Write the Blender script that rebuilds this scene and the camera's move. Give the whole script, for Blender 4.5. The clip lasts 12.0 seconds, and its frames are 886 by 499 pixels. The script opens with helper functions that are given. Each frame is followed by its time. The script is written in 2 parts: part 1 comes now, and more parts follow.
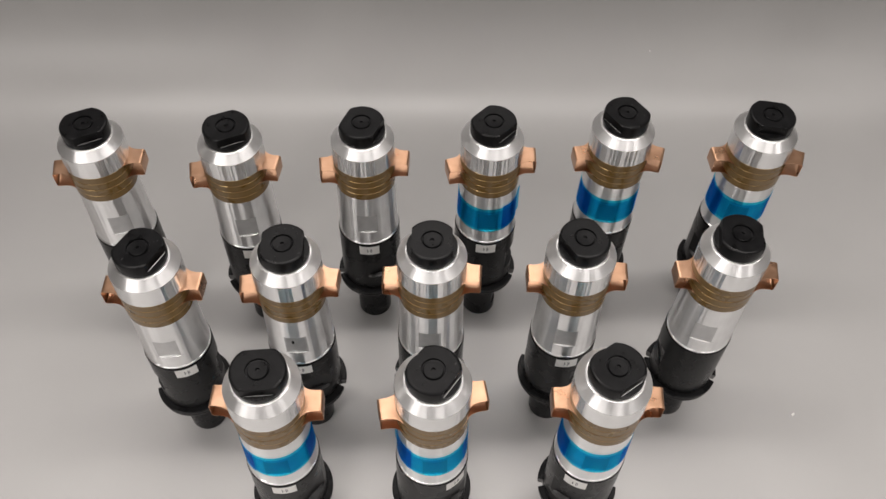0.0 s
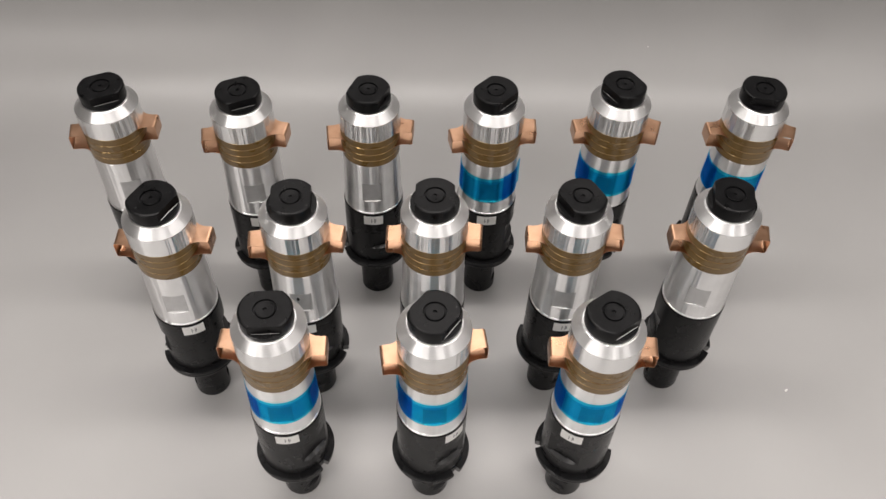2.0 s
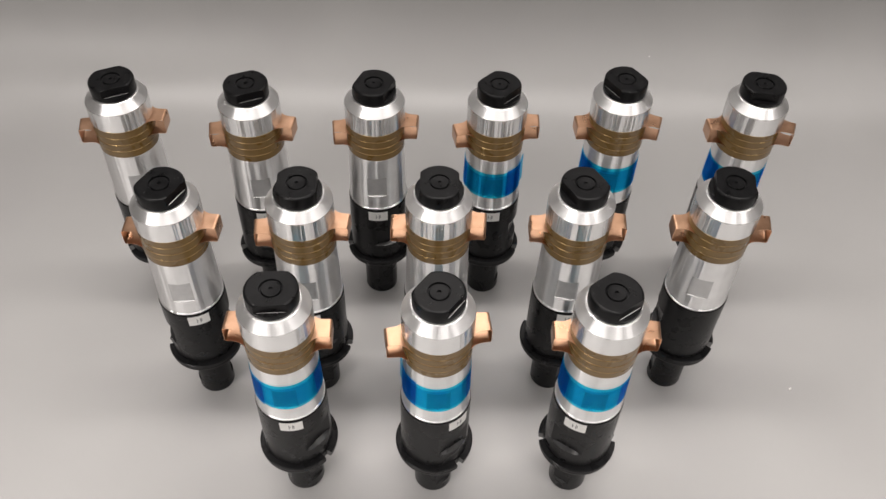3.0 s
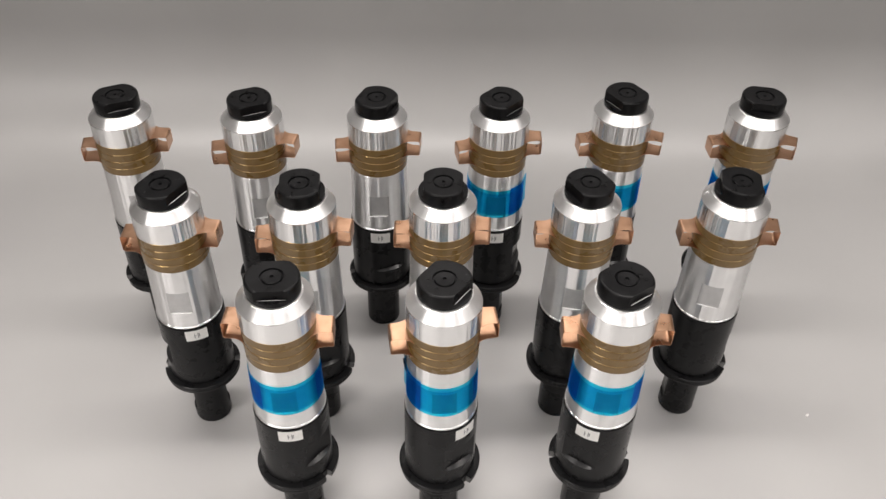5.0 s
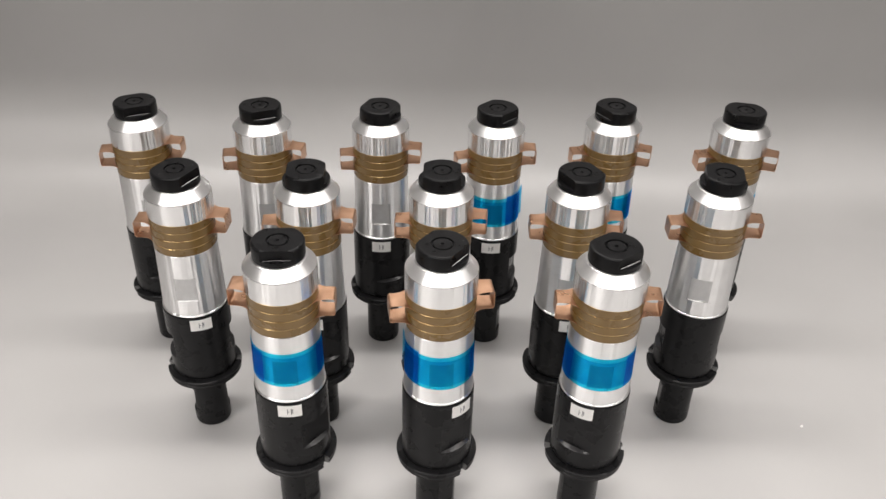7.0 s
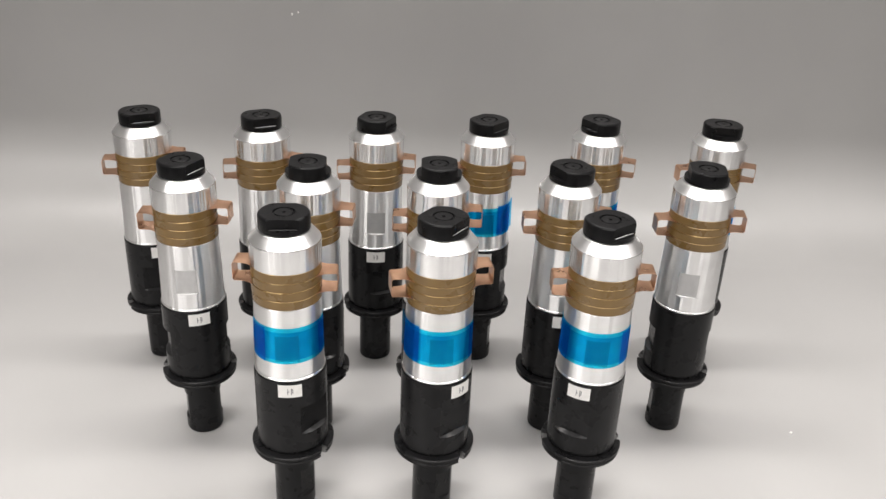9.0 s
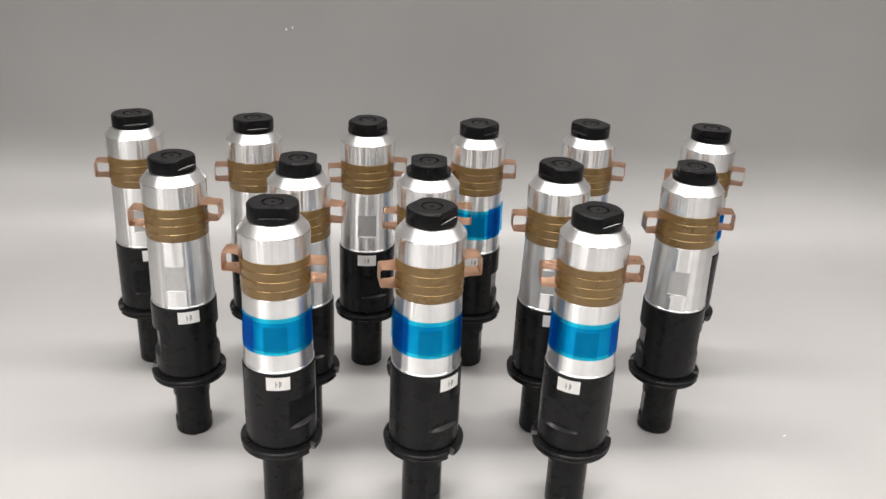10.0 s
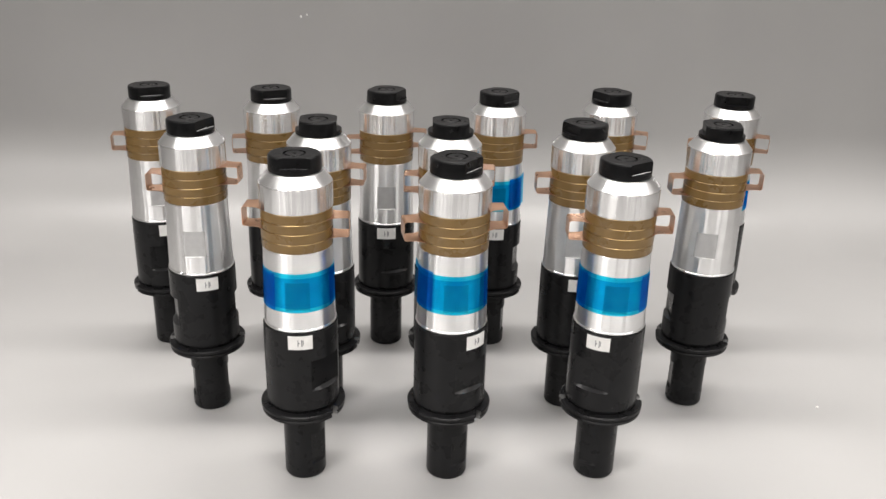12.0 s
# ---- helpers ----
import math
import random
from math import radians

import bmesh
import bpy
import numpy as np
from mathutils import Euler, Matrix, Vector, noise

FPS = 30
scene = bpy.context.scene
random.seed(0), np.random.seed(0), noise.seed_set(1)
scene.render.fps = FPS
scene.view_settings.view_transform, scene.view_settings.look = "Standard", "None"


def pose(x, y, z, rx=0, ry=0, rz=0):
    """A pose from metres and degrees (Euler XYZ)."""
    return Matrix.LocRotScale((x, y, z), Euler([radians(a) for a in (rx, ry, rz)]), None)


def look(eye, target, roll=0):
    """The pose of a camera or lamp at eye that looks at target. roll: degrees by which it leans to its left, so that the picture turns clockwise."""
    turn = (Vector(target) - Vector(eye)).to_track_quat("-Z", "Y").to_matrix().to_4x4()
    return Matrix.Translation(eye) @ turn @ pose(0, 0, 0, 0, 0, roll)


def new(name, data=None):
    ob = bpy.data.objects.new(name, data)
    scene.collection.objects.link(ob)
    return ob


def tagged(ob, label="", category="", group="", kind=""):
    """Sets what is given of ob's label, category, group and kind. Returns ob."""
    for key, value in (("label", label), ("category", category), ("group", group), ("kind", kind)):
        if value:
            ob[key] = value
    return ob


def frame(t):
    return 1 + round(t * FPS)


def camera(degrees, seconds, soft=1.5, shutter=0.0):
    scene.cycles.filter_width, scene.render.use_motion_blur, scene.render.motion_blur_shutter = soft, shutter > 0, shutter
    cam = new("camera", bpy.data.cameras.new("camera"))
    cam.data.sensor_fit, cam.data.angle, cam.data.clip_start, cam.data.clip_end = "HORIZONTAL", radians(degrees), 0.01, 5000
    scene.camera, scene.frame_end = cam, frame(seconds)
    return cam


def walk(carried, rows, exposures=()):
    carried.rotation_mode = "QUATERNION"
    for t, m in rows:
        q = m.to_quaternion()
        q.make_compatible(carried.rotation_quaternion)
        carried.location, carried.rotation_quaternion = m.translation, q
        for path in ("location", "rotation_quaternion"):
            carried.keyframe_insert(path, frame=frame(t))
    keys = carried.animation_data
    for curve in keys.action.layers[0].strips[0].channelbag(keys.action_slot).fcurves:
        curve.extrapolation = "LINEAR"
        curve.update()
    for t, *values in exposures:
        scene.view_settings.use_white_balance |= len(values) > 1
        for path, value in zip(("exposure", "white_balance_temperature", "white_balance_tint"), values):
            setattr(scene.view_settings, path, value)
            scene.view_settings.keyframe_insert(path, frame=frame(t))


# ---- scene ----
cam = camera(53.96, 12.0, soft=1.5)
PATH = [
    (0, (-0.0064, -0.2617, 0.7178), (0.0284, 0.6395, -0.4808), 1.67),
    (0.5, (-0.0043, -0.2741, 0.7172), (0.0342, 0.6364, -0.4742), 1.84),
    (1, (-0.0085, -0.2873, 0.7097), (0.0329, 0.6311, -0.4755), 2.44),
    (1.5, (-0.0072, -0.3000, 0.7038), (0.0302, 0.6319, -0.4709), 2.40),
    (2, (-0.0080, -0.3178, 0.6997), (0.0262, 0.6299, -0.4625), 2.34),
    (2.5, (-0.0096, -0.3341, 0.6946), (0.0223, 0.6277, -0.4560), 2.16),
    (3, (-0.0087, -0.3481, 0.6816), (0.0200, 0.6459, -0.4415), 2.18),
    (3.5, (-0.0135, -0.3563, 0.6634), (0.0187, 0.6691, -0.4309), 2.23),
    (5.3, (-0.0100, -0.4083, 0.6072), (0.0138, 0.7412, -0.3563), 1.23),
    (5.5, (-0.0047, -0.4181, 0.5990), (0.0126, 0.7455, -0.3474), 0.99),
    (6, (-0.0074, -0.4346, 0.5854), (0.0195, 0.7492, -0.3355), 1.52),
    (6.5, (-0.0063, -0.4531, 0.5758), (0.0240, 0.7610, -0.3046), 1.65),
    (7, (-0.0088, -0.4743, 0.5588), (0.0155, 0.7745, -0.2718), 1.78),
    (7.2, (-0.0089, -0.4866, 0.5491), (0.0157, 0.7783, -0.2568), 1.98),
    (9, (-0.0272, -0.5363, 0.4887), (0.0423, 0.8062, -0.1768), 2.64),
    (9.5, (-0.0242, -0.5442, 0.4759), (0.0470, 0.8125, -0.1600), 2.71),
    (10, (-0.0200, -0.5520, 0.4592), (0.0514, 0.8192, -0.1447), 2.58),
    (10.5, (-0.0210, -0.5585, 0.4483), (0.0497, 0.8178, -0.1441), 2.54),
    (11, (-0.0286, -0.5592, 0.4317), (0.0467, 0.8162, -0.1622), 2.46),
    (11.5, (-0.0287, -0.5596, 0.4209), (0.0371, 0.8234, -0.1562), 1.96),
    (12, (-0.0302, -0.5589, 0.4066), (0.0267, 0.8312, -0.1542), 1.70),
]
EXPOSURES = [(0.0, -0.66, 6640, 12.4), (3.0, -0.50, 6640, 12.4), (6.0, -0.27, 6600, 12.0), (9.0, 0.0, 6520, 10.8), (12.0, 0.06, 6510, 10.4)]
walk(cam, [(t, look(eye, target, roll)) for t, eye, target, roll in PATH], EXPOSURES)

# ---- light: unseen area lamps over, before, beside and behind the paper, in a closed room ----
world = bpy.data.worlds.new("room_air")
world.use_nodes = True
world.node_tree.nodes["Background"].inputs["Color"].default_value = (1.0, 0.97, 0.94, 1)
world.node_tree.nodes["Background"].inputs["Strength"].default_value = 0.01
scene.world = world


def unseen_lamp(x, y, z, sx, sy, watts, colour=(1.0, 0.965, 0.93), spread=180, turn=0, aim=None):
    data = bpy.data.lights.new("unseen_lamp", "AREA")
    data.shape, data.size, data.size_y, data.energy, data.color = "RECTANGLE", sx, sy, watts, colour
    data.spread = radians(spread)
    ob = new("unseen_lamp", data)
    ob.matrix_basis = look((x, y, z), aim) if aim else pose(x, y, z, turn)
    return ob


unseen_lamp(0.0, 0.28, 1.9, 2.2, 0.22, 39)
unseen_lamp(-0.42, -0.86, 1.7, 1.25, 0.34, 10.5, spread=88)
unseen_lamp(0.66, -0.86, 1.7, 0.60, 0.34, 5.0, spread=88)
unseen_lamp(0.0, 1.22, 1.85, 1.1, 0.70, 14)
# fill lamps added at the sides to lift the floor corners and right wall
unseen_lamp(1.25, -0.25, 1.3, 0.12, 1.2, 7.0)
unseen_lamp(-1.25, -1.15, 1.2, 0.5, 0.5, 2.3, spread=62, aim=(-0.40, -0.35, 0.0))
unseen_lamp(1.30, -1.05, 1.2, 0.4, 0.4, 0.7, spread=62, aim=(0.45, -0.30, 0.0))
# two tilted panels, added low in front for bright bands in the metal
unseen_lamp(-0.75, -1.65, 1.15, 0.40, 1.2, 1.4, spread=90, turn=56)
unseen_lamp(0.55, -1.65, 1.15, 0.55, 1.2, 1.4, spread=90, turn=56)

# ---- materials ----


def nodes_of(name):
    mat = bpy.data.materials.new(name)
    mat.use_nodes = True
    nt = mat.node_tree
    return mat, nt, nt.nodes["Principled BSDF"]


def add(nt, kind, **values):
    node = nt.nodes.new(kind)
    for key, value in values.items():
        node.inputs[key.replace("_", " ")].default_value = value
    return node


def coords(nt, scale=(1, 1, 1), apart=True):
    """Object coordinates; apart: moved by chance from object to object, so that no two look alike."""
    tc = nt.nodes.new("ShaderNodeTexCoord")
    mp = nt.nodes.new("ShaderNodeMapping")
    mp.inputs["Scale"].default_value = scale
    nt.links.new(tc.outputs["Object"], mp.inputs["Vector"])
    if apart:
        info, away = nt.nodes.new("ShaderNodeObjectInfo"), nt.nodes.new("ShaderNodeVectorMath")
        away.operation = "MULTIPLY_ADD"
        nt.links.new(info.outputs["Random"], away.inputs[0])
        away.inputs[1].default_value = (7.0, 3.0, 5.0)
        nt.links.new(mp.outputs["Vector"], away.inputs[2])
        return away.outputs["Vector"]
    return mp.outputs["Vector"]


def ramp(nt, fac, lo, hi, a=0.3, b=0.7):
    node = nt.nodes.new("ShaderNodeValToRGB")
    node.color_ramp.elements[0].position, node.color_ramp.elements[1].position = a, b
    node.color_ramp.elements[0].color, node.color_ramp.elements[1].color = (*lo, 1), (*hi, 1)
    nt.links.new(fac, node.inputs["Fac"])
    return node.outputs["Color"]


def bump(nt, bsdf, height, strength, distance):
    node = nt.nodes.new("ShaderNodeBump")
    node.inputs["Strength"].default_value, node.inputs["Distance"].default_value = strength, distance
    nt.links.new(height, node.inputs["Height"])
    nt.links.new(node.outputs["Normal"], bsdf.inputs["Normal"])


def mottled(name, lo, hi, rough=(0.4, 0.6), scale=60.0, fine=900.0, relief=0.1, metal=0.0, specular=0.5, dust=None):
    """A surface with slow stains, fine grain in its relief and uneven gloss."""
    mat, nt, b = nodes_of(name)
    v = coords(nt)
    slow = add(nt, "ShaderNodeTexNoise", Scale=scale, Detail=4.0)
    grain = add(nt, "ShaderNodeTexNoise", Scale=fine, Detail=2.0)
    for n in (slow, grain):
        nt.links.new(v, n.inputs["Vector"])
    colour = ramp(nt, slow.outputs["Fac"], lo, hi)
    if dust:
        specks = add(nt, "ShaderNodeTexNoise", Scale=420.0, Detail=1.0)
        nt.links.new(v, specks.inputs["Vector"])
        mix = nt.nodes.new("ShaderNodeMix")
        mix.data_type = "RGBA"
        nt.links.new(ramp(nt, specks.outputs["Fac"], (0, 0, 0), (1, 1, 1), 0.75, 0.79), mix.inputs["Factor"])
        nt.links.new(colour, mix.inputs[6])
        mix.inputs[7].default_value = (dust, dust, dust, 1)
        colour = mix.outputs[2]
    nt.links.new(colour, b.inputs["Base Color"])
    nt.links.new(ramp(nt, slow.outputs["Fac"], (rough[0],) * 3, (rough[1],) * 3), b.inputs["Roughness"])
    b.inputs["Metallic"].default_value = metal
    b.inputs["Specular IOR Level"].default_value = specular
    bump(nt, b, grain.outputs["Fac"], relief, 0.0004)
    return mat


def turned_metal(name, lo, hi, rough, anis, wave=6.0, depth=1.3):
    """Metal turned and then polished along its length: a gloss drawn out along the axis, and shallow lengthwise waves."""
    mat, nt, b = nodes_of(name)
    rings = add(nt, "ShaderNodeTexNoise", Scale=wave, Detail=1.6)
    rings.noise_dimensions = "4D"
    info, far = nt.nodes.new("ShaderNodeObjectInfo"), nt.nodes.new("ShaderNodeMath")
    far.operation = "MULTIPLY"
    far.inputs[1].default_value = 40.0
    nt.links.new(info.outputs["Random"], far.inputs[0])
    nt.links.new(far.outputs[0], rings.inputs["W"])
    unit = nt.nodes.new("ShaderNodeVectorMath")
    unit.operation = "NORMALIZE"
    nt.links.new(coords(nt, (1, 1, 0), False), unit.inputs[0])
    nt.links.new(unit.outputs["Vector"], rings.inputs["Vector"])
    slow = add(nt, "ShaderNodeTexNoise", Scale=70.0, Detail=5.0)
    nt.links.new(coords(nt), slow.inputs["Vector"])
    nt.links.new(ramp(nt, slow.outputs["Fac"], lo, hi), b.inputs["Base Color"])
    nt.links.new(ramp(nt, slow.outputs["Fac"], (rough[0],) * 3, (rough[1],) * 3), b.inputs["Roughness"])
    b.inputs["Metallic"].default_value = 1.0
    b.inputs["Anisotropic"].default_value = anis
    b.inputs["Anisotropic Rotation"].default_value = 0.25
    tangent = nt.nodes.new("ShaderNodeTangent")
    tangent.direction_type, tangent.axis = "RADIAL", "Z"
    nt.links.new(tangent.outputs["Tangent"], b.inputs["Tangent"])
    bump(nt, b, rings.outputs["Fac"], depth, 0.0007)
    return mat


def plastic_film(name, lo, hi, base, haze, crease):
    """Thin clear plastic: it tints what lies under it, shines a little and is creased aslant."""
    mat, nt, b = nodes_of(name)
    clear = nt.nodes.new("ShaderNodeBsdfTransparent")
    slow = add(nt, "ShaderNodeTexNoise", Scale=90.0, Detail=3.0)
    nt.links.new(coords(nt), slow.inputs["Vector"])
    nt.links.new(ramp(nt, slow.outputs["Fac"], lo, hi), clear.inputs["Color"])
    folds = add(nt, "ShaderNodeTexNoise", Scale=110.0, Detail=2.0, Distortion=0.8)
    nt.links.new(coords(nt, (1.0, 1.0, 0.35)), folds.inputs["Vector"])
    b.inputs["Base Color"].default_value = (*base, 1)
    b.inputs["Roughness"].default_value = 0.14
    bump(nt, b, folds.outputs["Fac"], crease, 0.0012)
    mix = nt.nodes.new("ShaderNodeMixShader")
    mix.inputs["Fac"].default_value = haze
    nt.links.new(clear.outputs[0], mix.inputs[1])
    nt.links.new(b.outputs[0], mix.inputs[2])
    nt.links.new(mix.outputs[0], nt.nodes["Material Output"].inputs["Surface"])
    return mat


PAPER = mottled("grey_paper", (0.36, 0.355, 0.35), (0.39, 0.385, 0.38), (0.36, 0.45), 6.0, 700.0, 0.04, specular=0.7)
PLASTER = mottled("room_plaster", (0.30, 0.293, 0.285), (0.35, 0.342, 0.334), (0.8, 0.9), 3.0, 200.0, 0.05)
DARK_FLOOR = mottled("dark_floor", (0.06, 0.06, 0.06), (0.09, 0.088, 0.085), (0.5, 0.7), 4.0, 300.0, 0.05)
ALUMINIUM = turned_metal("turned_aluminium", (0.86, 0.86, 0.86), (0.94, 0.94, 0.94), (0.28, 0.32), 1.0, 4.0, 1.6)
ALUMINIUM_BACK = turned_metal("turned_aluminium_back", (0.86, 0.86, 0.86), (0.94, 0.94, 0.94), (0.21, 0.26), 1.0, 4.5, 2.0)
CHAMFER = turned_metal("turned_aluminium_chamfer", (0.88, 0.88, 0.88), (0.95, 0.95, 0.95), (0.34, 0.40), 0.7, 4.0, 0.35)
# milled finish; the pockets' dark reflection is put into its greyer base
MILLED = mottled("milled_aluminium", (0.58, 0.58, 0.58), (0.66, 0.66, 0.66), (0.48, 0.58), 200.0, 1600.0, 0.12, metal=1.0)
DULL_STEEL = mottled("dull_steel", (0.16, 0.16, 0.16), (0.24, 0.24, 0.24), (0.4, 0.5), 200.0, 1600.0, 0.1, metal=1.0)
CERAMIC = mottled("brown_ceramic", (0.150, 0.088, 0.025), (0.185, 0.110, 0.033), (0.24, 0.36), 60.0, 1500.0, 0.12, specular=0.6)
COPPER = mottled("copper_sheet", (0.57, 0.325, 0.20), (0.70, 0.43, 0.285), (0.26, 0.38), 90.0, 260.0, 0.10, metal=1.0)
BLACK = mottled("black_anodised", (0.0075, 0.0075, 0.008), (0.012, 0.012, 0.0127), (0.24, 0.34), 80.0, 1800.0, 0.05, specular=0.15, dust=0.035)
BLACK_CUT = mottled("glossy_black_cut", (0.012, 0.012, 0.0125), (0.02, 0.02, 0.021), (0.28, 0.34), 150.0, 1500.0, 0.02, specular=0.45)
BLACK_OXIDE = mottled("black_oxide_steel", (0.003, 0.003, 0.0033), (0.007, 0.007, 0.0077), (0.26, 0.38), 150.0, 1500.0, 0.08, specular=0.15, dust=0.05)
LABEL = mottled("white_sticker", (0.72, 0.71, 0.69), (0.80, 0.79, 0.77), (0.5, 0.6), 200.0, 1500.0, 0.05)
INK = mottled("black_ink", (0.10, 0.10, 0.11), (0.16, 0.16, 0.17), (0.5, 0.6), 300.0, 1500.0, 0.05)
EDGE_GOLD = mottled("disc_edge", (0.58, 0.41, 0.18), (0.68, 0.49, 0.23), (0.26, 0.36), 90.0, 900.0, 0.06, metal=1.0)
FILM = plastic_film("blue_film", (0.06, 0.73, 0.90), (0.14, 0.83, 0.945), (0.0, 0.22, 0.62), 0.075, 0.9)
# deeper blue for overlaps and tails, and for the shade painted on the sides
DEEP_FILM = plastic_film("deep_blue_film", (0.05, 0.50, 0.90), (0.16, 0.68, 0.95), (0.0, 0.18, 0.62), 0.09, 1.0)

# ---- mesh helpers ----


def mesh_of(name, verts, faces, material, smooth=True, sharp=35):
    me = bpy.data.meshes.new(name)
    me.from_pydata([tuple(v) for v in verts], [], faces)
    bm = bmesh.new()
    bm.from_mesh(me)
    bmesh.ops.remove_doubles(bm, verts=bm.verts, dist=1e-6)
    bmesh.ops.recalc_face_normals(bm, faces=bm.faces)
    for f in bm.faces:
        f.smooth = smooth
    for e in bm.edges:
        if len(e.link_faces) == 2 and e.calc_face_angle() > radians(sharp):
            e.smooth = False
    bm.to_mesh(me)
    bm.free()
    me.materials.append(material)
    return me


def lathe(name, profile, material, flats=(), notches=(), segments=72, milled=None):
    """A turned body. profile: (radius, z) from one end to the other. flats: (angle, distance from the axis, low z, high z),
    milled straight across. notches: (angle, half width in degrees, radius left, low z, high z). Angle 0 looks to -y."""
    angles = {round(360 * i / segments, 4) for i in range(segments)}
    top = max(r for r, z in profile)
    for a, d, z0, z1 in flats:
        if d < top:
            here = max([r for r, z in profile if z0 < z < z1 and r > d] or [top])
            half = math.degrees(math.acos(d / here))
            angles |= {round((a + s * half) % 360, 4) for s in (-1, 1)}
    for a, half, r, z0, z1 in notches:
        angles |= {round((a + s * half + o) % 360, 4) for s in (-1, 1) for o in (-0.4, 0.4)}
    angles = sorted(angles)
    verts, faces = [], []
    n = len(angles)
    for r, z in profile:
        for a in angles:
            q = r
            for fa, d, z0, z1 in flats:
                off = math.cos(radians(a - fa))
                if z0 < z < z1 and off > 0:
                    q = min(q, d / off)
            for na, half, keep, z0, z1 in notches:
                if z0 < z < z1 and abs((a - na + 180) % 360 - 180) < half + 0.1:
                    q = min(q, keep)
            verts.append((q * math.sin(radians(a)), -q * math.cos(radians(a)), z))
    for k in range(len(profile) - 1):
        for i in range(n):
            j = (i + 1) % n
            faces.append((k * n + i, k * n + j, (k + 1) * n + j, (k + 1) * n + i))
    if profile[0][0] > 0:
        faces.append(tuple(range(n)))
    if profile[-1][0] > 0:
        faces.append(tuple((len(profile) - 1) * n + i for i in range(n)))
    me = mesh_of(name, verts, faces, material, sharp=14)
    if milled:
        me.materials.append(milled)
        for f in me.polygons:
            for fa, d, z0, z1 in flats:
                way = Vector((math.sin(radians(fa)), -math.cos(radians(fa)), 0))
                if abs(f.center.dot(way) - d) < 6e-4 and z0 < f.center.z < z1 and f.normal.dot(way) > 0.9:
                    f.material_index = 1
    return me


def shell(name, arc0, arc1, z0, z1, radius, thick, material, steps=24):
    """A thin plate bent round the axis from one angle to another."""
    verts, faces = [], []
    path = []
    for i in range(steps + 1):
        a = radians(arc0 + (arc1 - arc0) * i / steps)
        path.append((math.sin(a), -math.cos(a)))
    for sx, sy in path:
        for z in (z0, z1):
            base = radius(z)
            verts += [(r * sx, r * sy, z) for r in (base, base + thick)]
    for i in range(len(path) - 1):
        o, p = 4 * i, 4 * i + 4
        faces += [(o + 1, p + 1, p + 3, o + 3), (o, o + 2, p + 2, p), (o, p, p + 1, o + 1), (o + 2, o + 3, p + 3, p + 2)]
    e = 4 * (len(path) - 1)
    faces += [(0, 1, 3, 2), (e, e + 2, e + 3, e + 1)]
    return mesh_of(name, verts, faces, material)


def sheet(name, arc0, arc1, z0, z1, radius, material, steps=24, tail=0.0, rows=3):
    """A film bent round the axis, slack by a fraction of a millimetre; tail: metres by which its end stands off, straight on."""
    verts, faces = [], []
    bend = [radians(arc0 + (arc1 - arc0) * i / steps) for i in range(steps + 1)]
    path = [(a, 0.0) for a in bend] + [(bend[-1], tail * k / 4) for k in (1, 2, 3, 4) if tail]
    sign = 1 if arc1 > arc0 else -1
    for a, along in path:
        for k in range(rows + 1):
            z = z0 + (z1 - z0) * k / rows
            slack = 0.00006 * math.sin(3 * a + 5 * k) + 0.00004 * math.sin(7 * a - 3 * k)
            r = radius(z) + slack + 0.4 * along
            out = sign * along
            verts.append((r * math.sin(a) + out * math.cos(a), -r * math.cos(a) + out * math.sin(a), z))
    n = rows + 1
    for i in range(len(path) - 1):
        for k in range(rows):
            o = i * n + k
            faces.append((o, o + n, o + n + 1, o + 1))
    return mesh_of(name, verts, faces, material)


def part(name, mesh, parent, turn=0.0, label=""):
    ob = new(name, mesh)
    ob.parent = parent
    ob.matrix_basis = pose(0, 0, 0, 0, 0, turn)
    return tagged(ob, label)


# ---- the setting: a sheet of grey paper, bent up behind the things, in a plain unseen room ----
HALF, FRONT, BACK, FLOOR, TOP = 1.7, -2.1, 1.8, -0.75, 2.3
SIDE, NEAR, BEND, RISE, EDGE = 0.80, -0.70, 0.42, 0.13, 0.60


def sweep():
    path = [(NEAR + (BEND - NEAR) * i / 12, 0.0) for i in range(13)]
    for i in range(1, 25):
        a = radians(90 * i / 24)
        path.append((BEND + RISE * math.sin(a), RISE * (1 - math.cos(a))))
    path += [(BEND + RISE, RISE + (EDGE - RISE) * i / 8) for i in range(1, 9)]
    xs = [-SIDE + 2 * SIDE * i / 16 for i in range(17)]
    verts = [(x, y, z) for y, z in path for x in xs]
    faces = [(k * 17 + i, k * 17 + i + 1, (k + 1) * 17 + i + 1, (k + 1) * 17 + i) for k in range(len(path) - 1) for i in range(16)]
    me = mesh_of("backdrop", verts, faces, PAPER, sharp=80)
    if me.polygons[0].normal.z < 0:
        me.flip_normals()
    ob = new("backdrop", me)
    solid = ob.modifiers.new("thickness", "SOLIDIFY")
    solid.thickness, solid.offset = 0.004, -1
    return tagged(ob, "seamless light grey paper sweep under and behind the transducers", "backdrop", kind="structure")


def slab(name, lo, hi, material, label, category):
    (x0, y0, z0), (x1, y1, z1) = lo, hi
    v = [(x, y, z) for x in (x0, x1) for y in (y0, y1) for z in (z0, z1)]
    f = [(0, 1, 3, 2), (4, 6, 7, 5), (0, 4, 5, 1), (2, 3, 7, 6), (0, 2, 6, 4), (1, 5, 7, 3)]
    return tagged(new(name, mesh_of(name, v, f, material, smooth=False)), label, category, kind="structure")


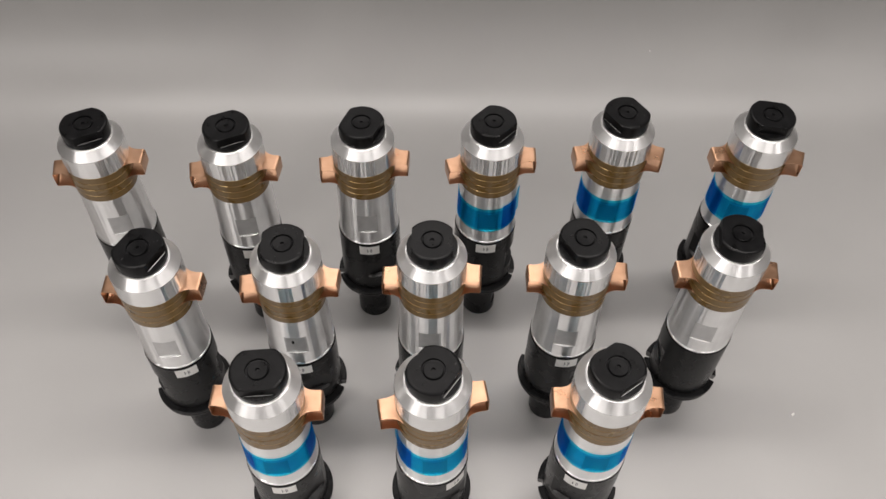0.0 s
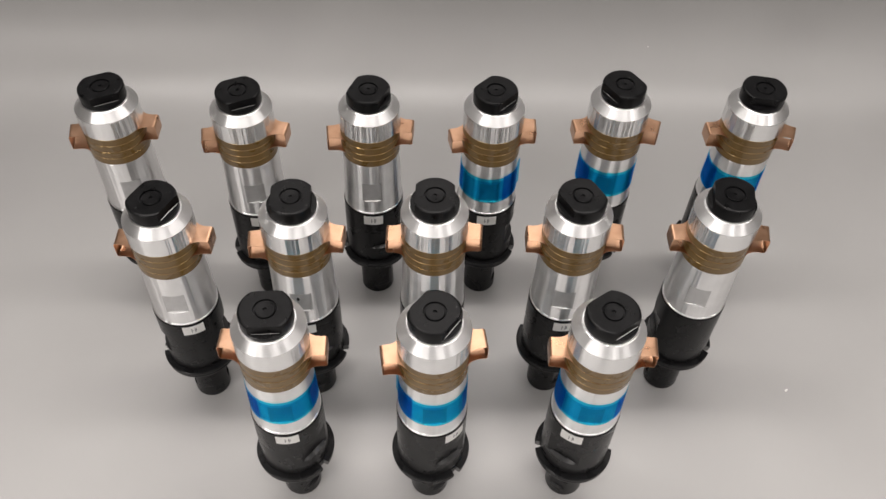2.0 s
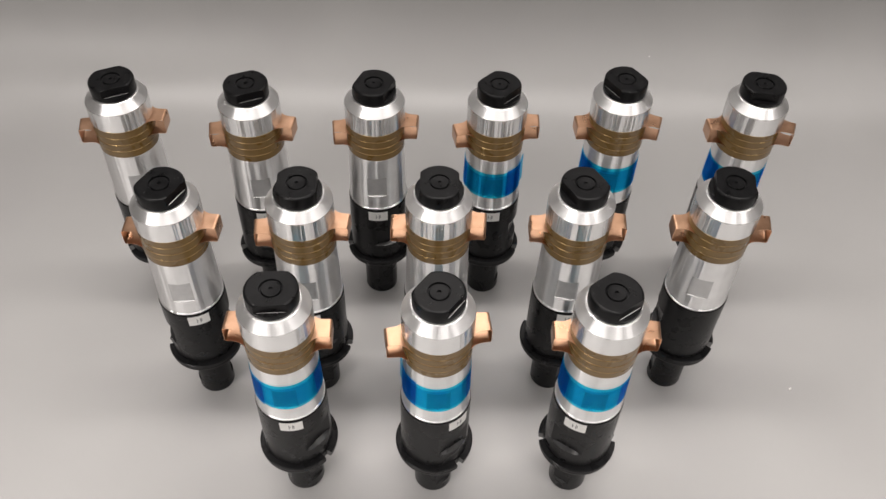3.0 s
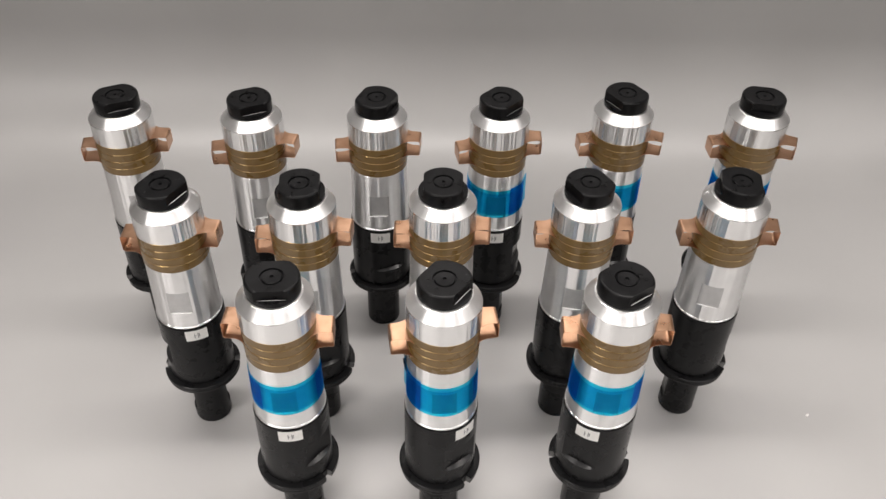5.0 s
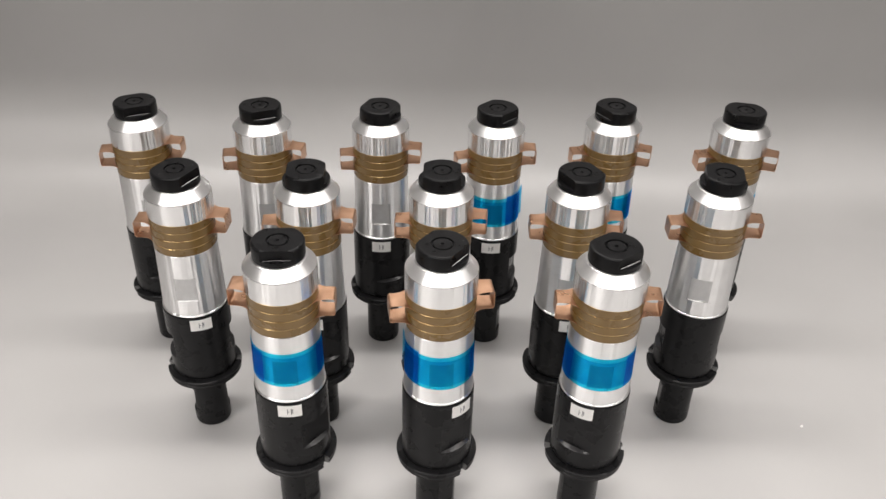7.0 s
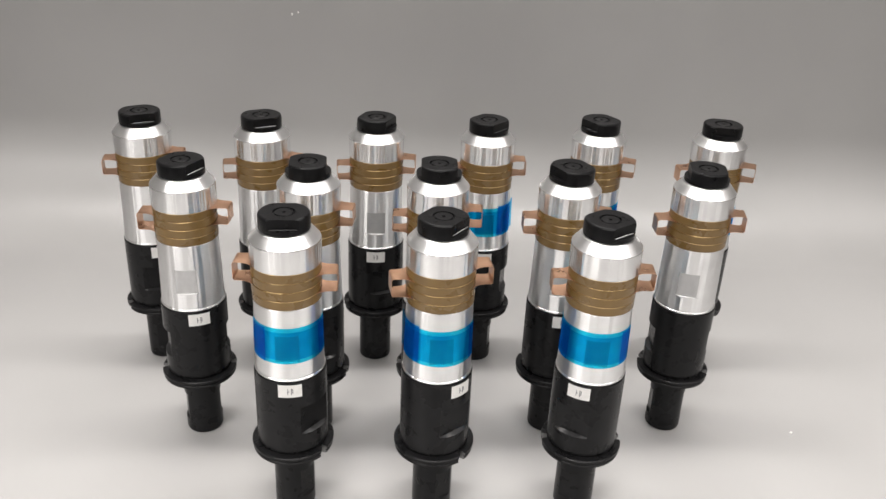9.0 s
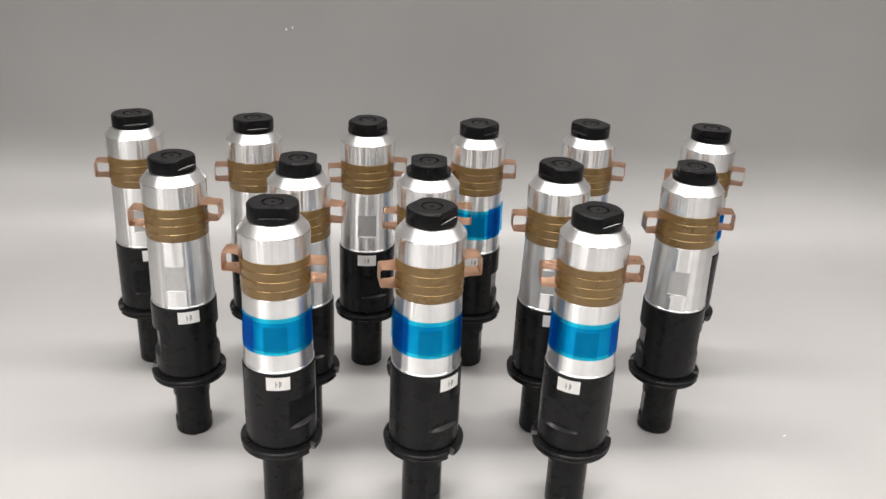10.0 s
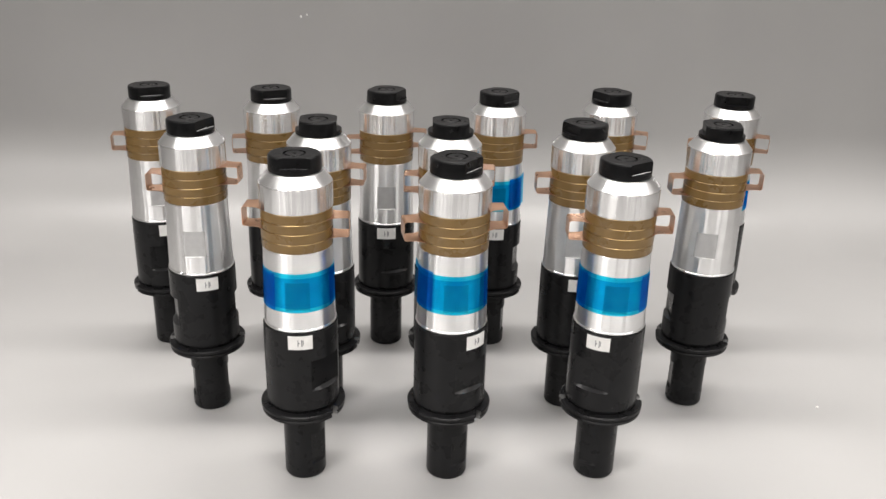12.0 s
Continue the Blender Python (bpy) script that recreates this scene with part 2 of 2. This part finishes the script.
sweep()
slab("wall_west", (-HALF - 0.1, FRONT, FLOOR), (-HALF, BACK, TOP), PLASTER, "plain grey plaster wall of the room", "wall")
slab("wall_east", (HALF, FRONT, FLOOR), (HALF + 0.1, BACK, TOP), PLASTER, "plain grey plaster wall of the room", "wall")
slab("wall_north", (-HALF - 0.1, BACK, FLOOR), (HALF + 0.1, BACK + 0.1, TOP), PLASTER, "plain grey plaster wall behind the paper", "wall")
# unseen dark floor and plinth, added so the metal reflects a dark foreground
slab("floor", (-HALF - 0.1, FRONT - 0.1, FLOOR - 0.1), (HALF + 0.1, BACK + 0.1, FLOOR), DARK_FLOOR, "unseen plain dark grey floor, added beyond the paper", "floor")
slab("plinth", (-SIDE, NEAR, FLOOR), (SIDE, BEND + RISE + 0.004, -0.004), PLASTER, "unseen plain plinth, added under the grey paper", "plinth")
slab("wall_south", (-HALF - 0.1, FRONT - 0.1, FLOOR), (HALF + 0.1, FRONT, TOP), PLASTER, "plain grey plaster wall of the room", "wall")
slab("ceiling", (-HALF - 0.1, FRONT - 0.1, TOP), (HALF + 0.1, BACK + 0.1, TOP + 0.1), PLASTER, "plain grey plaster ceiling of the room", "ceiling")

# ---- the transducers: one set of meshes, turned part by part ----
RING, GAP, STACK = 0.00642, 0.00038, 0.1853
TOP_OF_STACK = STACK + 4 * RING + 4 * GAP


def gap_z(k):
    """The middle of the copper disc over ring k, from the top: 0 lies on the highest ring."""
    return TOP_OF_STACK - GAP / 2 - k * (RING + GAP)


STEM_MESH = lathe("stem", [(0.0, 0.0), (0.0136, 0.0), (0.0149, 0.0008), (0.0153, 0.0022), (0.0153, 0.0122), (0.0153, 0.0131), (0.0153, 0.0379), (0.0153, 0.0381),
                           (0.0153, 0.0545), (0.0160, 0.0562)], BLACK, flats=[(a, 0.0136, 0.013, 0.038) for a in (0, 180)])
FLANGE_MESH = lathe("flange", [(0.012, 0.0566), (0.0290, 0.0566), (0.0300, 0.0571), (0.0302, 0.0588), (0.0296, 0.0594), (0.0291, 0.0598), (0.0296, 0.0602),
                               (0.0306, 0.0606), (0.0306, 0.0626), (0.0298, 0.0633), (0.0280, 0.0632), (0.0262, 0.0632), (0.012, 0.0632)], BLACK,
                    notches=[(a, 5.5, 0.0262, 0.05, 0.07) for a in (0, 180)])
# notch walls in steel instead of black, to put a white glint there
FLANGE_MESH.materials.append(DULL_STEEL)
for face in FLANGE_MESH.polygons:
    tangent = Vector((-face.center.y, face.center.x, 0)).normalized()
    if face.center.xy.length > 0.0264 and abs(face.normal.dot(tangent)) > 0.8:
        face.material_index = 1
BODY_MESH = lathe("booster_body", [(0.010, 0.0630), (0.0248, 0.0630), (0.0252, 0.0650), (0.0262, 0.0662), (0.0263, 0.0813), (0.0263, 0.0826), (0.0263, 0.1054), (0.0263, 0.1056),
                                   (0.0262, 0.1270), (0.0258, 0.1278), (0.0240, 0.1280), (0.010, 0.1280)], BLACK,
                  flats=[(a, 0.0226, 0.0825, 0.1055) for a in (0, 180)])
BODY_MESH.materials.append(BLACK_CUT)
for face in BODY_MESH.polygons:
    if 0.0814 < face.center.z < 0.0826 and face.normal.z > 0.5:
        face.material_index = 1


def front_radius(z):
    return 0.0250 - 0.0012 * (z - 0.130) / (0.1853 - 0.130)


FRONT_MESH = lathe("front_mass", [(0.010, 0.1281), (0.0252, 0.1281), (0.0256, 0.1285), (0.0256, 0.1293), (0.0252, 0.1297), (front_radius(0.1297), 0.1298), (front_radius(0.1437), 0.1437), (front_radius(0.1439), 0.1439),
                                  (front_radius(0.1645), 0.1645), (front_radius(0.1647), 0.1647), (0.0238, 0.1846), (0.0234, 0.1852), (0.010, 0.1852)], ALUMINIUM,
                   flats=[(a, 0.0233, 0.1438, 0.1646) for a in (0, 180)], milled=MILLED)
RING_MESHES = []
for k, edge in enumerate((0.0242, 0.0244, 0.02425, 0.02435)):
    z = STACK + k * (RING + GAP)
    RING_MESHES.append(lathe("ceramic_ring", [(0.010, z), (edge - 0.0003, z), (edge - 0.0001, z + 0.0001), (edge, z + 0.0003), (edge, z + RING - 0.0003), (edge - 0.0001, z + RING - 0.0001),
                                              (edge - 0.0003, z + RING), (0.010, z + RING)], CERAMIC, segments=64))
BACK_MESH = lathe("back_mass", [(0.010, TOP_OF_STACK), (0.0243, TOP_OF_STACK), (0.0248, TOP_OF_STACK + 0.0005), (0.0248, 0.2294), (0.0246, 0.2302), (0.0190, 0.2368), (0.0184, 0.2371), (0.010, 0.2371)], ALUMINIUM_BACK)
BACK_MESH.materials.append(CHAMFER)
for face in BACK_MESH.polygons:
    if face.center.z > 0.2303:
        face.material_index = 1
BOLT_MESH = lathe("bolt_head", [(0.0168, 0.2371), (0.0176, 0.2375), (0.0178, 0.2384), (0.0178, 0.24105), (0.0178, 0.24125), (0.0178, 0.2466), (0.0176, 0.2476), (0.0170, 0.2483), (0.0160, 0.2486), (0.0078, 0.2484),
                                (0.0075, 0.2471), (0.0067, 0.2470), (0.0064, 0.2481), (0.0060, 0.2484), (0.0014, 0.2482), (0.0010, 0.2471), (0.0, 0.2470)], BLACK_OXIDE,
                  flats=[(a, 0.0141, 0.2411, 0.26) for a in (0, 180)])


def electrode(k):
    """A copper electrode towards +x: two discs in the gaps k and k + 2, and a strip that leaves one, folds down and enters the other."""
    zt, zb, w = gap_z(k), gap_z(k + 2), 0.00012
    verts, faces = [], []
    for z in (zt, zb):
        o, n = len(verts), 64
        for r, dz in ((0.012, -w), (0.0243, -w), (0.0244, 0.0), (0.0243, w), (0.012, w)):
            verts += [(r * math.cos(2 * math.pi * i / n), r * math.sin(2 * math.pi * i / n), z + dz) for i in range(n)]
        for q in range(5):
            for i in range(n):
                j, p = (i + 1) % n, (q + 1) % 5
                faces.append((o + q * n + i, o + q * n + j, o + p * n + j, o + p * n + i))
    flare = [(0.0150, 0.0188), (0.0180, 0.0160), (0.0205, 0.0130), (0.0230, 0.0103), (0.0255, 0.0086), (0.0280, 0.0078), (0.0310, 0.0075), (0.0335, 0.0075)]
    bend, r = 0.0341, 0.0016
    path = [(x, zt, h, 0.0, 1.0) for x, h in flare]
    for i in range(1, 7):
        a = radians(15 * i)
        path.append((bend + r * math.sin(a), zt - r + r * math.cos(a), 0.0075, math.sin(a), math.cos(a)))
    for i in range(6):
        a = radians(90 + 15 * i)
        path.append((bend + r * math.sin(a), zb + r + r * math.cos(a), 0.0075, math.sin(a), math.cos(a)))
    path += [(x, zb, h, 0.0, -1.0) for x, h in reversed(flare)]
    o = len(verts)
    for x, z, h, nx, nz in path:
        verts += [(x + nx * w, -h, z + nz * w), (x + nx * w, h, z + nz * w), (x - nx * w, h, z - nz * w), (x - nx * w, -h, z - nz * w)]
    for i in range(len(path) - 1):
        for q in range(4):
            p = (q + 1) % 4
            faces.append((o + 4 * i + q, o + 4 * i + p, o + 4 * i + 4 + p, o + 4 * i + 4 + q))
    me = mesh_of("electrode", verts, faces, COPPER, sharp=50)
    me.materials.append(EDGE_GOLD)
    for f in me.polygons:
        if f.center.xy.length > 0.0236 and f.center.xy.length < 0.0246 and abs(f.normal.z) < 0.9:
            f.material_index = 1
    return me


def worn_edge(width, material):
    """A thin pale metal strip along the foot of a bolt's flat, thickest in its middle."""
    verts, faces = [], []
    for i in range(9):
        x = -0.0090 + 0.0180 * i / 8
        h = width * math.sin(math.pi * (i + 0.6) / 9.2) + 0.00006
        verts += [(x, -0.01425 - h, 0.24115), (x, -0.01425 - h, 0.24115 + h), (x, -0.0140, 0.24135 + 1.6 * h), (x, -0.0140, 0.24115)]
    for i in range(8):
        for q in range(4):
            p = (q + 1) % 4
            faces.append((4 * i + q, 4 * i + p, 4 * i + 4 + p, 4 * i + 4 + q))
    return mesh_of("worn_edge", verts, faces + [(0, 1, 2, 3), (32, 33, 34, 35)], material)


PALE_EDGE_MESHES = {2: worn_edge(0.00016, MILLED), 1: worn_edge(0.00010, DULL_STEEL)}
ELECTRODE_MESHES = {0: electrode(0), 1: electrode(1)}
FILM_MESH = sheet("protective_film", -180, 180, 0.1428, 0.1712, lambda z: front_radius(z) + 0.0001, FILM, 64)
LAYER_MESH = sheet("film_layer", -150, 150, 0.1458, 0.1680, lambda z: front_radius(z) + 0.0003, FILM, 56)
OVERLAP_MESH = sheet("film_overlap", -27, 27, 0.1430, 0.1700, lambda z: front_radius(z) + 0.0005, DEEP_FILM, 16)
# no real fold: an added piece that darkens the film towards its outline
SIDE_SHADE_MESH = sheet("film_fold", -19, 19, 0.1436, 0.1704, lambda z: front_radius(z) + 0.0005, DEEP_FILM, 12)
TAIL_MESHES = {side: sheet("film_tail", -29 * side, 29 * side, 0.1438, 0.1728, lambda z: front_radius(z) + 0.0005, DEEP_FILM, 16, 0.0042) for side in (-1, 1)}
LABEL_MESH = shell("sticker", -18.5, 18.5, 0.1155, 0.1260, lambda z: 0.0264, 0.00015, LABEL, 10)
MARK_MESHES = [shell("sticker_mark", a0, a1, z0, z1, lambda z: 0.02656, 0.00008, INK, 4)
               for a0, a1, z0, z1 in ((-4.0, -2.9, 0.1182, 0.1230), (-2.9, -1.0, 0.1203, 0.1209), (1.6, 2.9, 0.1180, 0.1232), (3.6, 4.8, 0.1192, 0.1228))]


def transducer(x, y, bolt, left, right, swap, pocket, booster, flange, sticker, film, edge_kind, label):
    """film: None, or the angle at which the blue film overlaps itself and the side on which its end stands off (0: none)."""
    unit = new("ultrasonic_transducer")
    unit.matrix_basis = pose(x, y, 0)
    tagged(unit, label, "transducer", "ultrasonic transducers on the paper")
    body = part("booster_body", BODY_MESH, unit, booster, "black anodised booster body with milled flats")
    part("flange", FLANGE_MESH, body, flange - booster, "black notched flange")
    part("stem", STEM_MESH, body, 0, "black round stem with flats")
    part("front_mass", FRONT_MESH, unit, pocket, "turned aluminium front mass")
    for me in RING_MESHES:
        part("ceramic_ring", me, unit, 0, "brown piezo ceramic ring")
    part("electrode", ELECTRODE_MESHES[swap], unit, right, "folded copper electrode strip")
    part("electrode", ELECTRODE_MESHES[1 - swap], unit, 180 + left, "folded copper electrode strip")
    part("back_mass", BACK_MESH, unit, 0, "turned aluminium back mass with chamfer")
    head = part("bolt_head", BOLT_MESH, unit, bolt, "black steel bolt head with two flats")
    if edge_kind:
        part("worn_edge", PALE_EDGE_MESHES[edge_kind], head, 0, "thin pale metal edge at the foot of the flat")
    if sticker is not None:
        tag = part("sticker", LABEL_MESH, unit, sticker, "small white paper sticker")
        for me in MARK_MESHES:
            part("sticker_mark", me, tag)
    if film:
        wrap = part("protective_film", FILM_MESH, unit, 0, "clear blue plastic film")
        part("film_layer", LAYER_MESH, wrap)
        part("film_overlap", TAIL_MESHES[film[1]] if film[1] else OVERLAP_MESH, wrap, film[0])
        part("film_fold", SIDE_SHADE_MESH, wrap, film[0] + (142 if film[0] < 0 else -142))
    return unit


LOOKS = {  # by blue film, by sticker
    (True, True): "aluminium and black ultrasonic transducer with blue film and white sticker",
    (True, False): "aluminium and black ultrasonic transducer with blue film, without a sticker",
    (False, True): "aluminium and black ultrasonic transducer, front mass bare, with white sticker",
    (False, False): "aluminium and black ultrasonic transducer, front mass bare, without a sticker",
}
#                 x, y, bolt, left, right, swap, pocket, booster, flange, sticker, film, kind of pale edge
FRONT_ROW = [
    (-0.1073, 0.0000, 4, -2.6, 1.6, 1, 4, 52, 55, 6, (-61, 0), 1),
    (0.0000, -0.0005, 54, 9, 7, 0, 4, 37, 43, 41, (-65, -1), 2),
    (0.1141, 0.0010, 35, -2, -5, 0, -6, -34, 89, -27, (-86, 0), 2),
]
MIDDLE_ROW = [
    (-0.1979, 0.0934, 62, 0, -4, 0, 4, -69, 98, 21, None, 2),
    (-0.1016, 0.0967, 93, 6, -5, 0, 2, 22, 77, 2, None, 0),
    (-0.0000, 0.0998, 89, -1, -5, 0, -3, -3, 87, None, None, 0),
    (0.1050, 0.1014, -61, -1, -5, 0, -9, 47, 52, 2, None, 0),
    (0.2144, 0.1047, 79, -1, -10, 0, -19, -97, 66, None, None, 0),
]
BACK_ROW = [
    (-0.2614, 0.2106, 25, 10, 0, 0, 18, 18, 123, 28, None, 1),
    (-0.1547, 0.2085, 23, 10, -8, 0, 10, 20, 110, 10, None, 1),
    (-0.0529, 0.2122, 67, 7, -5, 0, 2, 22, 102, 2, None, 0),
    (0.0480, 0.2137, 45, 12, -2, 0, -1, 74, 72, -1, (56, 1), 1),
    (0.1517, 0.2234, -57, 5, -18, 0, -9, 6, 46, None, (-74, 0), 1),
    (0.2642, 0.2211, -11, 2, -22, 0, -17, -52, 38, None, (-82, 0), 0),
]
PIT_MESH = lathe("pit", [(0.0, 0.0), (0.0011, 0.0), (0.0012, 0.0001), (0.0011, 0.0003), (0.0, 0.0003)], BLACK_OXIDE, segments=20)
for number, row in enumerate(FRONT_ROW + MIDDLE_ROW + BACK_ROW):
    made = transducer(*row, LOOKS[row[-2] is not None, row[-3] is not None])
    if number == 4:
        pit = part("pit", PIT_MESH, made, 0, "small dark pit in the milled flat")
        pit.matrix_basis = pose(0, 0, 0, 0, 0, row[6]) @ Matrix.Translation((-0.0022, -0.0232, 0.1575)) @ pose(0, 0, 0, 90) @ Matrix.Diagonal((0.9, 1.9, 1.0, 1.0))

# ---- small things ----


def crumb(name, label, x, y, z, size, seed):
    rng = random.Random(seed)
    bm = bmesh.new()
    bmesh.ops.create_icosphere(bm, subdivisions=2, radius=size)
    for v in bm.verts:
        v.co *= rng.uniform(0.75, 1.1)
        v.co.x *= 1.5
        v.co.z *= 0.6
    low = min(v.co.z for v in bm.verts)
    for v in bm.verts:
        v.co.z -= low
    me = bpy.data.meshes.new(name)
    bm.to_mesh(me)
    bm.free()
    me.materials.append(LABEL)
    ob = new(name, me)
    ob.matrix_basis = pose(x, y, z, 0, 0, seed * 37)
    return tagged(ob, label, "crumb", "crumbs on the paper")


crumb("paper_crumb", "small white paper crumb lying on the grey paper", 0.3299, 0.0892, 0.0, 0.0013, 1)
crumb("paper_crumb", "tiny pale paper crumb where the paper starts to bend up", 0.2571, 0.5250, 0.0535, 0.0008, 2)


def speck(x, z, size):
    """A pale fleck that sticks to the upright paper: a low, uneven dome."""
    me = lathe("paper_speck", [(0.0, 0.0), (size, 0.0), (0.9 * size, 0.35 * size), (0.5 * size, 0.6 * size), (0.0, 0.65 * size)], LABEL, segments=14)
    ob = new("paper_speck", me)
    ob.matrix_basis = Matrix.Translation((x, BEND + RISE, z)) @ pose(0, 0, 0, 90) @ Matrix.Diagonal((1.0, 1.3, 1.0, 1.0))
    return tagged(ob, "tiny pale fleck stuck to the upright grey paper", "fleck", "flecks on the paper")


speck(-0.1615, 0.2690, 0.0011)
speck(-0.1690, 0.2666, 0.0013)
